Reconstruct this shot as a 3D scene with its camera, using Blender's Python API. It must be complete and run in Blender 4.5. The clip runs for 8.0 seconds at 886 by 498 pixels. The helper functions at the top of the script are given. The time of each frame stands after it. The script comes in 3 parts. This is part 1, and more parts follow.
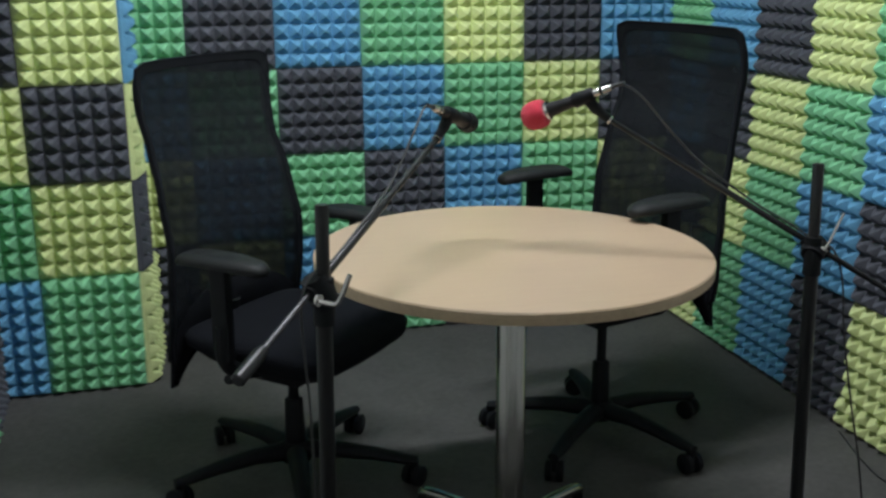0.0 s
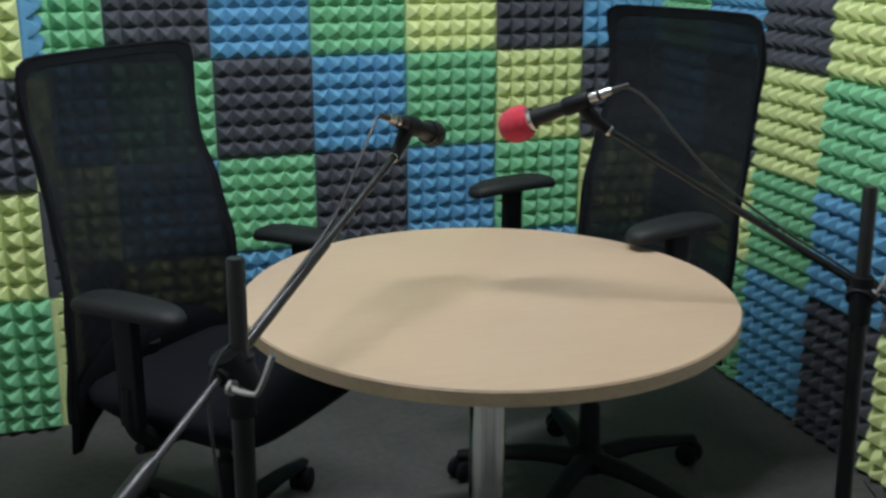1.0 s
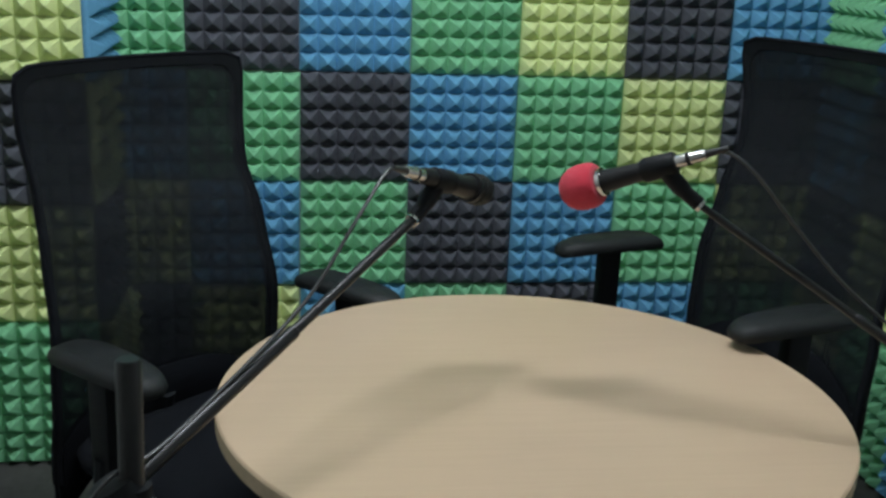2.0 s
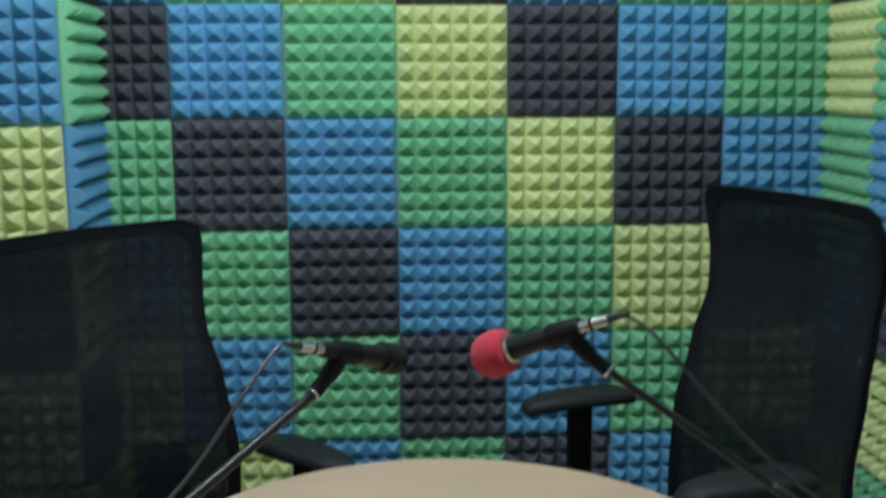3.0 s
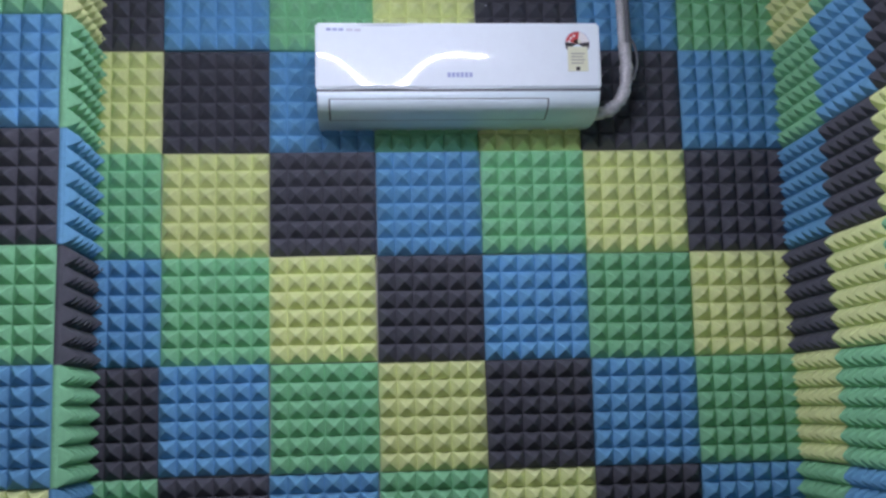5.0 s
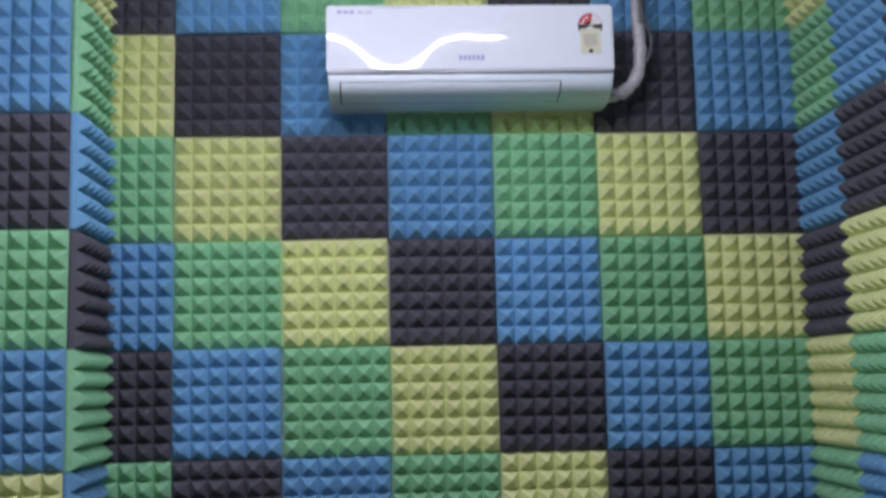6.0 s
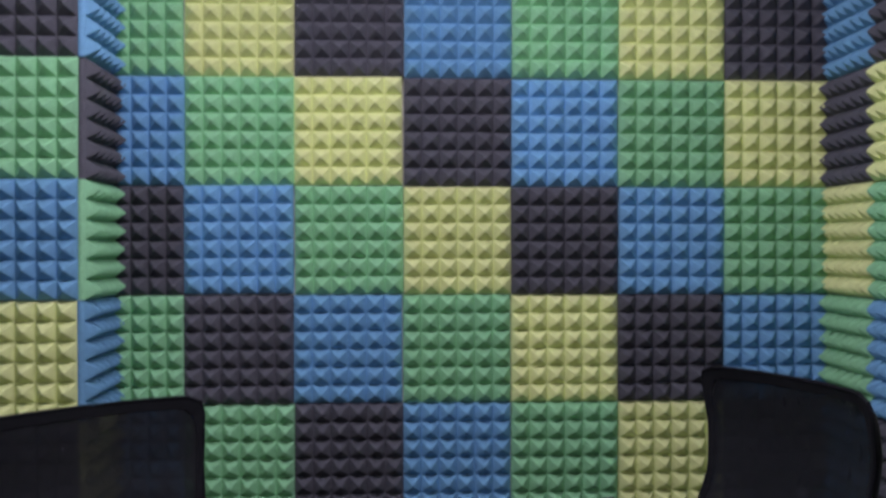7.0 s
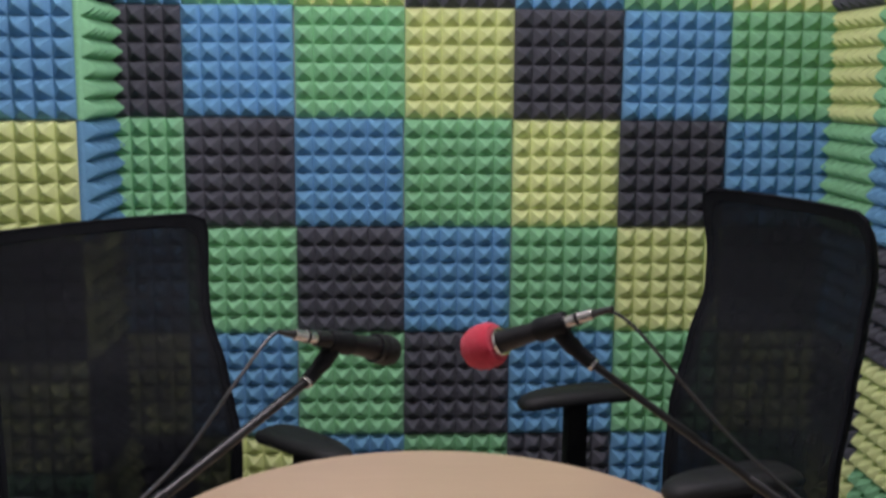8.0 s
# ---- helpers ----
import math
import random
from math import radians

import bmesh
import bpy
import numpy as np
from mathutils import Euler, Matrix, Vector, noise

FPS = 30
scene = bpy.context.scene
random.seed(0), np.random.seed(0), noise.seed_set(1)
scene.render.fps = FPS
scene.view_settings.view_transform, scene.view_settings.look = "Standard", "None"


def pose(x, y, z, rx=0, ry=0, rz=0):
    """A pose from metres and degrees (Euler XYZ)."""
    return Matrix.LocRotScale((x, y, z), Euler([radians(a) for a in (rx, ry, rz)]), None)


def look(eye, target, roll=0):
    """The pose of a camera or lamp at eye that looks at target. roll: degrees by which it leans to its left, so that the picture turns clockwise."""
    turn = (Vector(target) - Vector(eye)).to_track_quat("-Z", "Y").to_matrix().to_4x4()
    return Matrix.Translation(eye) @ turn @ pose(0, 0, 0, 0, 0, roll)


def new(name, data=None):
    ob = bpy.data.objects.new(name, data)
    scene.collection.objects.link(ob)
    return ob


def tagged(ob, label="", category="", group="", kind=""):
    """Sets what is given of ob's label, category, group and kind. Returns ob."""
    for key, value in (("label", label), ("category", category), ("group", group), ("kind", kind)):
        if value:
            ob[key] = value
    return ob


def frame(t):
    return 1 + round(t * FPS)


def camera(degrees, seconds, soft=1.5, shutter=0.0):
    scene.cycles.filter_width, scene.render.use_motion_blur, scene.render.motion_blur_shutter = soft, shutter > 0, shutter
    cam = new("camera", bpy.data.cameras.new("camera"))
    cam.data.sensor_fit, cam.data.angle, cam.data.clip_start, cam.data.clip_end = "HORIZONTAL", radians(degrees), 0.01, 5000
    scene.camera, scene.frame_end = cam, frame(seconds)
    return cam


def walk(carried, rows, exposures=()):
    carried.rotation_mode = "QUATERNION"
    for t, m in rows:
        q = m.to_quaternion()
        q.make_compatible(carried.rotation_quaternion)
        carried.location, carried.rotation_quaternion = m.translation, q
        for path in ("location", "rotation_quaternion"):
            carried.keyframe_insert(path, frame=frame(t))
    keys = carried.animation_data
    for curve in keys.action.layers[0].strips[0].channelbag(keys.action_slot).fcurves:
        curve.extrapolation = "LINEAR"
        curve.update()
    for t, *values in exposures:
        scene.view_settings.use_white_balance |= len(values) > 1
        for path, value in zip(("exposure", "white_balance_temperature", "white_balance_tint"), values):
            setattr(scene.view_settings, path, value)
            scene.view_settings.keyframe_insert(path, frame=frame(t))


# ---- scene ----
cam = camera(44.5, 8.0, soft=2.6, shutter=0.4)
PATH = [
    (0, (-1.068, -3.826, 1.392), (-0.5532, -1.9673, 0.8628), -0.22),
    (0.1, (-1.058, -3.783, 1.383), (-0.534, -1.928, 0.852), -0),
    (0.2, (-1.055, -3.73, 1.38), (-0.5208, -1.8795, 0.8412), 0.18),
    (0.3, (-1.051, -3.666, 1.379), (-0.509, -1.82, 0.833), 0),
    (0.4, (-1.038, -3.602, 1.377), (-0.467, -1.763, 0.837), -0),
    (0.5, (-1.029, -3.566, 1.382), (-0.441, -1.731, 0.847), 0.1),
    (0.7, (-1, -3.48, 1.383), (-0.3959, -1.6504, 0.8465), -0.1),
    (0.8, (-0.978, -3.434, 1.383), (-0.38, -1.607, 0.832), -0.4),
    (1, (-0.922, -3.356, 1.375), (-0.3522, -1.5242, 0.8096), -0.05),
    (1.2, (-0.848, -3.274, 1.369), (-0.36, -1.42, 0.799), 0.6),
    (2.3, (-0.534, -2.948, 1.379), (-0.341, -1.033, 0.836), 0.6),
    (2.4, (-0.504, -2.94, 1.384), (-0.336, -1.014, 0.871), -0.3),
    (2.5, (-0.486, -2.938, 1.389), (-0.331, -1.006, 0.896), -0.4),
    (2.7, (-0.44, -2.957, 1.402), (-0.317, -1.014, 0.946), -0.8),
    (2.8, (-0.421, -2.968, 1.414), (-0.2933, -1.0149, 1.0028), -0.65),
    (3, (-0.391, -2.995, 1.419), (-0.252, -1.025, 1.103), -0.3),
    (3.2, (-0.37, -3.021, 1.425), (-0.2259, -1.0376, 1.2104), -0.38),
    (3.5, (-0.352, -3.05, 1.439), (-0.2132, -1.0565, 1.3574), -0.09),
    (3.7, (-0.346, -3.062, 1.445), (-0.2095, -1.0671, 1.4314), -0.57),
    (4, (-0.342, -3.074, 1.46), (-0.2072, -1.0809, 1.5569), -1.18),
    (4.2, (-0.341, -3.08, 1.481), (-0.1993, -1.0905, 1.6292), -0.95),
    (4.5, (-0.342, -3.086, 1.501), (-0.197, -1.103, 1.712), -1.2),
    (4.7, (-0.353, -3.085, 1.491), (-0.1961, -1.1093, 1.7591), -1.37),
    (5.8, (-0.317, -3.094, 1.506), (-0.206, -1.1184, 1.797), -1.47),
    (6, (-0.323, -3.084, 1.519), (-0.2112, -1.101, 1.7542), -1.3),
    (6.2, (-0.327, -3.073, 1.507), (-0.2153, -1.0844, 1.6884), -0.99),
    (6.5, (-0.331, -3.062, 1.472), (-0.2184, -1.069, 1.5962), -0.59),
    (6.7, (-0.34, -3.055, 1.458), (-0.2305, -1.0596, 1.5318), -0.27),
    (7, (-0.352, -3.049, 1.45), (-0.248, -1.052, 1.439), 0),
    (7.2, (-0.354, -3.048, 1.445), (-0.2552, -1.0521, 1.373), 0.27),
    (7.5, (-0.355, -3.048, 1.436), (-0.263, -1.0568, 1.2732), 0.32),
    (7.7, (-0.356, -3.047, 1.428), (-0.2494, -1.0622, 1.2069), 0.45),
    (8, (-0.358, -3.045, 1.414), (-0.2522, -1.0719, 1.1047), 0.49),
]
EXPOSURES = [(0, 0.27, 6300, 14), (1.2, 0.20, 6250, 14), (2.5, -0.07, 6080, 9), (3.5, -0.08, 5880, 15), (4, -0.17, 5850, 25), (4.7, -0.43, 5900, 32), (6, -0.52, 6200, 37), (7, -0.31, 6400, 41), (7.5, -0.20, 6560, 39), (8, -0.09, 6720, 33)]
walk(cam, [(t, look(eye, target, roll)) for t, eye, target, roll in PATH], EXPOSURES)

# ---- world and lamps ----
world = bpy.data.worlds.new("world")
world.use_nodes = True
world.node_tree.nodes["Background"].inputs[0].default_value = (0.6, 0.7, 0.8, 1)
world.node_tree.nodes["Background"].inputs[1].default_value = 0.05
scene.world = world
CEILING = 2.85
LAMPS = [(-0.40, -1.47, 1.10, 205.0)]     # x, y, length and strength of the glowing batten


# ---- materials ----
def material(name, color, rough=0.6, metal=0.0, vary=0.12, scale=30.0, bump=0.0, bump_scale=400.0, stain=0.0, random_value=0.0, spec=0.5, sheen=0.0):
    """A Principled material with mottling at two scales and a fine relief."""
    m = bpy.data.materials.new(name)
    m.use_nodes = True
    nt = m.node_tree
    bsdf = nt.nodes["Principled BSDF"]
    bsdf.inputs["Roughness"].default_value = rough
    bsdf.inputs["Metallic"].default_value = metal
    bsdf.inputs["Specular IOR Level"].default_value = spec
    if sheen:
        bsdf.inputs["Sheen Weight"].default_value = sheen
        bsdf.inputs["Sheen Roughness"].default_value = 0.6
    tex = nt.nodes.new("ShaderNodeTexCoord")
    fine, broad = nt.nodes.new("ShaderNodeTexNoise"), nt.nodes.new("ShaderNodeTexNoise")
    for n, s in ((fine, scale * 8), (broad, scale)):
        n.inputs["Scale"].default_value = s
        n.inputs["Detail"].default_value = 4
        nt.links.new(tex.outputs["Object"], n.inputs["Vector"])
    add = nt.nodes.new("ShaderNodeMath")
    add.operation = "ADD"
    nt.links.new(fine.outputs["Fac"], add.inputs[0])
    nt.links.new(broad.outputs["Fac"], add.inputs[1])
    ramp = nt.nodes.new("ShaderNodeMapRange")
    ramp.inputs["From Min"].default_value, ramp.inputs["From Max"].default_value = 0.6, 1.4
    ramp.inputs["To Min"].default_value, ramp.inputs["To Max"].default_value = 1 - vary, 1 + vary
    nt.links.new(add.outputs[0], ramp.inputs["Value"])
    value = ramp.outputs["Result"]
    if random_value:
        info = nt.nodes.new("ShaderNodeObjectInfo")
        rr = nt.nodes.new("ShaderNodeMapRange")
        rr.inputs["To Min"].default_value, rr.inputs["To Max"].default_value = 1 - random_value, 1 + random_value
        nt.links.new(info.outputs["Random"], rr.inputs["Value"])
        mul = nt.nodes.new("ShaderNodeMath")
        mul.operation = "MULTIPLY"
        nt.links.new(value, mul.inputs[0])
        nt.links.new(rr.outputs["Result"], mul.inputs[1])
        value = mul.outputs[0]
    hsv = nt.nodes.new("ShaderNodeHueSaturation")
    hsv.inputs["Color"].default_value = (*color, 1)
    nt.links.new(value, hsv.inputs["Value"])
    nt.links.new(hsv.outputs["Color"], bsdf.inputs["Base Color"])
    if stain:
        rough_map = nt.nodes.new("ShaderNodeMapRange")
        rough_map.inputs["To Min"].default_value, rough_map.inputs["To Max"].default_value = rough - stain, rough + stain
        nt.links.new(broad.outputs["Fac"], rough_map.inputs["Value"])
        nt.links.new(rough_map.outputs["Result"], bsdf.inputs["Roughness"])
    if bump:
        relief = nt.nodes.new("ShaderNodeTexNoise")
        relief.inputs["Scale"].default_value = bump_scale
        relief.inputs["Detail"].default_value = 3
        nt.links.new(tex.outputs["Object"], relief.inputs["Vector"])
        b = nt.nodes.new("ShaderNodeBump")
        b.inputs["Strength"].default_value = bump
        b.inputs["Distance"].default_value = 0.002
        nt.links.new(relief.outputs["Fac"], b.inputs["Height"])
        nt.links.new(b.outputs["Normal"], bsdf.inputs["Normal"])
    return m


FOAM = {
    "Y": material("foam_yellow", (0.665, 0.755, 0.345), 1.0, vary=0.10, scale=9, bump=0.5, bump_scale=500, random_value=0.06, spec=0.1),
    "G": material("foam_green", (0.232, 0.565, 0.312), 1.0, vary=0.12, scale=9, bump=0.5, bump_scale=500, random_value=0.08, spec=0.1),
    "B": material("foam_blue", (0.15, 0.385, 0.60), 1.0, vary=0.12, scale=9, bump=0.5, bump_scale=500, random_value=0.08, spec=0.1),
    "K": material("foam_black", (0.093, 0.099, 0.117), 1.0, vary=0.15, scale=9, bump=0.5, bump_scale=500, random_value=0.12, spec=0.15),
}
M_WALL = material("wall_paint", (0.68, 0.68, 0.66), 0.85, vary=0.05, scale=4, bump=0.2)
M_CEIL = material("ceiling_paint", (0.72, 0.72, 0.71), 0.9, vary=0.03, scale=4, bump=0.2)
M_FLOOR = material("floor_carpet", (0.079, 0.078, 0.074), 0.85, vary=0.22, scale=6, bump=0.8, bump_scale=350, spec=0.3)
M_BLACK = material("black_plastic", (0.0075, 0.0090, 0.0105), 0.6, spec=0.18, vary=0.2, scale=14, bump=0.15, bump_scale=900, stain=0.1)
M_PAD = material("armrest_rubber", (0.0120, 0.0138, 0.0142), 0.55, spec=0.28, vary=0.25, scale=20, bump=0.3, bump_scale=700, stain=0.12)
M_FABRIC = material("seat_fabric", (0.0058, 0.0070, 0.0096), 0.95, vary=0.3, scale=25, bump=0.6, bump_scale=900, spec=0.15)
M_HEM = material("netting_hem", (0.0078, 0.0094, 0.0116), 0.85, vary=0.2, scale=40, bump=0.5, bump_scale=1200, spec=0.14)
M_STAND = material("stand_enamel", (0.0080, 0.0088, 0.0094), 0.36, spec=0.38, vary=0.2, scale=20, stain=0.1)
M_STEEL = material("polished_steel", (0.46, 0.46, 0.44), 0.22, metal=1.0, vary=0.06, scale=10, stain=0.06)
M_CHROME = material("chrome", (0.55, 0.54, 0.52), 0.22, metal=1.0, vary=0.06, scale=40, stain=0.08)
M_RED = material("red_foam", (0.62, 0.035, 0.065), 1.0, vary=0.18, scale=60, bump=0.9, bump_scale=1400, spec=0.1, sheen=0.2)
M_ROD = material("dull_steel", (0.075, 0.076, 0.08), 0.42, metal=0.7, vary=0.12, scale=30, stain=0.1)
M_MIC = material("microphone_body", (0.010, 0.0105, 0.0115), 0.42, spec=0.28, vary=0.2, scale=40, stain=0.1)
M_GRILLE = material("microphone_grille", (0.016, 0.017, 0.018), 0.5, metal=0.4, spec=0.3, vary=0.4, scale=120, bump=1.0, bump_scale=1600)
M_CABLE = material("cable_rubber", (0.028, 0.030, 0.0305), 0.42, vary=0.2, scale=60)
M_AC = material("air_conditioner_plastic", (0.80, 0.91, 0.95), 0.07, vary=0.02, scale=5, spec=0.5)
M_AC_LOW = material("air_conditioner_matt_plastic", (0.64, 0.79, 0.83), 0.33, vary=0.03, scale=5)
M_GAP = material("dark_gap", (0.02, 0.02, 0.022), 0.8)
M_INK = material("blue_ink", (0.32, 0.40, 0.62), 0.5)
M_PALE = material("pale_ink", (0.55, 0.60, 0.68), 0.5)
M_CARD = material("label_card", (0.68, 0.72, 0.52), 0.6, vary=0.05, scale=60)
M_PRINT = material("grey_print", (0.30, 0.32, 0.28), 0.6)
M_LABEL_WHITE = material("label_white", (0.8, 0.8, 0.78), 0.5)
M_LABEL_RED = material("label_red", (0.55, 0.05, 0.05), 0.5)
M_LABEL_BLACK = material("label_black", (0.03, 0.03, 0.03), 0.5)
M_TAPE = material("wrapped_tape", (0.46, 0.47, 0.48), 0.26, vary=0.35, scale=25, bump=0.9, bump_scale=120, stain=0.12)
M_PIPE = material("grey_insulation", (0.10, 0.11, 0.12), 0.6, vary=0.3, scale=20, bump=0.6, bump_scale=150)


def wood_material():
    """Beech laminate with fine grain along one way."""
    m = bpy.data.materials.new("beech_laminate")
    m.use_nodes = True
    nt = m.node_tree
    bsdf = nt.nodes["Principled BSDF"]
    bsdf.inputs["Roughness"].default_value = 0.36
    tex, mapping = nt.nodes.new("ShaderNodeTexCoord"), nt.nodes.new("ShaderNodeMapping")
    mapping.inputs["Rotation"].default_value = (0, 0, radians(20))
    mapping.inputs["Scale"].default_value = (3, 60, 3)
    grain, broad = nt.nodes.new("ShaderNodeTexNoise"), nt.nodes.new("ShaderNodeTexNoise")
    grain.inputs["Scale"].default_value, grain.inputs["Detail"].default_value = 2.5, 6
    broad.inputs["Scale"].default_value, broad.inputs["Detail"].default_value = 3.5, 3
    nt.links.new(tex.outputs["Object"], mapping.inputs["Vector"])
    nt.links.new(mapping.outputs["Vector"], grain.inputs["Vector"])
    nt.links.new(tex.outputs["Object"], broad.inputs["Vector"])
    ramp = nt.nodes.new("ShaderNodeValToRGB")
    ramp.color_ramp.elements[0].position, ramp.color_ramp.elements[1].position = 0.3, 0.75
    ramp.color_ramp.elements[0].color = (0.488, 0.362, 0.242, 1)
    ramp.color_ramp.elements[1].color = (0.518, 0.386, 0.260, 1)
    nt.links.new(grain.outputs["Fac"], ramp.inputs["Fac"])
    hsv = nt.nodes.new("ShaderNodeHueSaturation")
    rng = nt.nodes.new("ShaderNodeMapRange")
    rng.inputs["To Min"].default_value, rng.inputs["To Max"].default_value = 0.88, 1.12
    nt.links.new(broad.outputs["Fac"], rng.inputs["Value"])
    nt.links.new(rng.outputs["Result"], hsv.inputs["Value"])
    nt.links.new(ramp.outputs["Color"], hsv.inputs["Color"])
    nt.links.new(hsv.outputs["Color"], bsdf.inputs["Base Color"])
    rough = nt.nodes.new("ShaderNodeMapRange")
    rough.inputs["To Min"].default_value, rough.inputs["To Max"].default_value = 0.25, 0.40
    nt.links.new(broad.outputs["Fac"], rough.inputs["Value"])
    nt.links.new(rough.outputs["Result"], bsdf.inputs["Roughness"])
    return m


def mesh_fabric_material():
    """Open black netting: part of the light goes straight through."""
    m = bpy.data.materials.new("open_netting")
    m.use_nodes = True
    nt = m.node_tree
    bsdf, out = nt.nodes["Principled BSDF"], nt.nodes["Material Output"]
    bsdf.inputs["Base Color"].default_value = (0.0042, 0.0062, 0.0092, 1)
    bsdf.inputs["Roughness"].default_value = 0.75
    bsdf.inputs["Specular IOR Level"].default_value = 0.3
    clear, mix = nt.nodes.new("ShaderNodeBsdfTransparent"), nt.nodes.new("ShaderNodeMixShader")
    tex, total = nt.nodes.new("ShaderNodeTexCoord"), nt.nodes.new("ShaderNodeMath")
    total.operation = "ADD"
    for k, (scale, stretch) in enumerate(((24, (1, 1, 0.6)), (1, (60, 60, 9)))):
        weave, mapping = nt.nodes.new("ShaderNodeTexNoise"), nt.nodes.new("ShaderNodeMapping")
        weave.inputs["Scale"].default_value = scale
        mapping.inputs["Scale"].default_value = stretch
        nt.links.new(tex.outputs["Object"], mapping.inputs["Vector"])
        nt.links.new(mapping.outputs["Vector"], weave.inputs["Vector"])
        nt.links.new(weave.outputs["Fac"], total.inputs[k])
    rng = nt.nodes.new("ShaderNodeMapRange")
    rng.inputs["From Min"].default_value, rng.inputs["From Max"].default_value = 0.7, 1.3
    rng.inputs["To Min"].default_value, rng.inputs["To Max"].default_value = 0.75, 0.92
    nt.links.new(total.outputs[0], rng.inputs["Value"])
    nt.links.new(rng.outputs["Result"], mix.inputs["Fac"])
    nt.links.new(clear.outputs[0], mix.inputs[1])
    nt.links.new(bsdf.outputs[0], mix.inputs[2])
    nt.links.new(mix.outputs[0], out.inputs["Surface"])
    return m


def glow_material(strength):
    m = bpy.data.materials.new("lamp_diffuser")
    m.use_nodes = True
    bsdf = m.node_tree.nodes["Principled BSDF"]
    bsdf.inputs["Emission Color"].default_value = (0.95, 0.98, 1, 1)
    bsdf.inputs["Emission Strength"].default_value = strength
    return m


M_WOOD = wood_material()
M_EDGE = material("beech_edge_band", (0.44, 0.34, 0.22), 0.5, vary=0.12, scale=12, bump=0.1)
M_NET = mesh_fabric_material()


# ---- shape helpers ----
def finish(bm, smooth_angle=None):
    bmesh.ops.recalc_face_normals(bm, faces=bm.faces)
    if smooth_angle is not None:
        limit = radians(smooth_angle)
        for f in bm.faces:
            f.smooth = True
        for e in bm.edges:
            if len(e.link_faces) == 2 and e.calc_face_angle(0) > limit:
                e.smooth = False


def part(name, bm, mat, parent=None, label="", smooth=35):
    """Links a bmesh as one mesh object, under a thing or under a part."""
    finish(bm, smooth)
    me = bpy.data.meshes.new(name)
    bm.to_mesh(me)
    bm.free()
    me.materials.append(mat)
    ob = new(name, me)
    if parent is not None:
        ob.parent = parent
    if label:
        tagged(ob, label)
    return ob


def box(x0, x1, y0, y1, z0, z1, bevel=0.0, seg=2, bm=None):
    bm = bm or bmesh.new()
    m = Matrix.Translation(((x0 + x1) / 2, (y0 + y1) / 2, (z0 + z1) / 2)) @ Matrix.Diagonal((x1 - x0, y1 - y0, z1 - z0, 1))
    made = bmesh.ops.create_cube(bm, size=1.0, matrix=m)["verts"]
    if bevel:
        edges = list({e for v in made for e in v.link_edges})
        bmesh.ops.bevel(bm, geom=edges, offset=bevel, segments=seg, affect="EDGES", profile=0.6)
    return bm


def sweep(points, radii, n=10, bm=None, cap=True):
    """A round tube through points with a radius at each."""
    bm = bm or bmesh.new()
    pts = [Vector(p) for p in points]
    if not isinstance(radii, (list, tuple)):
        radii = [radii] * len(pts)
    rings, up = [], None
    for k, p in enumerate(pts):
        a, b = pts[max(k - 1, 0)], pts[min(k + 1, len(pts) - 1)]
        d = (b - a).normalized()
        if up is None:
            up = d.orthogonal().normalized()
        side = (up - d * up.dot(d)).normalized()
        up = side
        other = d.cross(side)
        rings.append([bm.verts.new(p + (side * math.cos(2 * math.pi * j / n) + other * math.sin(2 * math.pi * j / n)) * radii[k]) for j in range(n)])
    for r0, r1 in zip(rings, rings[1:]):
        for j in range(n):
            bm.faces.new((r0[j], r0[(j + 1) % n], r1[(j + 1) % n], r1[j]))
    if cap:
        bm.faces.new(rings[0])
        bm.faces.new(rings[-1])
    return bm


def curve_points(points, steps=6):
    """Catmull-Rom points through the given ones."""
    p = [Vector(q) for q in points]
    p = [p[0] * 2 - p[1]] + p + [p[-1] * 2 - p[-2]]
    out = []
    for k in range(1, len(p) - 2):
        for s in range(steps):
            t = s / steps
            a, b, c, d = p[k - 1:k + 3]
            out.append(0.5 * (2 * b + (c - a) * t + (2 * a - 5 * b + 4 * c - d) * t * t + (3 * b - a - 3 * c + d) * t ** 3))
    out.append(p[-2])
    return out


def along(a, b, stations, n=16, bm=None):
    """A turned body from a to b: stations of (distance from a in metres, radius)."""
    a, b = Vector(a), Vector(b)
    d = (b - a).normalized()
    return sweep([a + d * s for s, r in stations], [r for s, r in stations], n, bm)


def prism(profile, x0, x1, bm=None, bevel=0.0):
    """A (y, z) outline drawn out from x0 to x1."""
    bm = bm or bmesh.new()
    a = [bm.verts.new((x0, y, z)) for y, z in profile]
    b = [bm.verts.new((x1, y, z)) for y, z in profile]
    fa, fb = bm.faces.new(a), bm.faces.new(b)
    n = len(profile)
    for k in range(n):
        bm.faces.new((a[k], a[(k + 1) % n], b[(k + 1) % n], b[k]))
    if bevel:
        bmesh.ops.bevel(bm, geom=list({e for f in (fa, fb) for e in f.edges}), offset=bevel, segments=3, affect="EDGES", profile=0.5)
    return bm


def lerp_table(table, z):
    for (z0, v0), (z1, v1) in zip(table, table[1:]):
        if z <= z1:
            t = max(0.0, (z - z0) / (z1 - z0))
            t = t * t * (3 - 2 * t) * 0.5 + t * 0.5
            return v0 + (v1 - v0) * t
    return table[-1][1]


def thing(name, label, category, m=None, group=""):
    ob = new(name)
    ob.empty_display_size = 0.1
    if m is not None:
        ob.matrix_basis = m
    return tagged(ob, label, category, group)


def structure(name, bm, mat, label=""):
    return tagged(part(name, bm, mat, None, label, smooth=None), kind="structure")


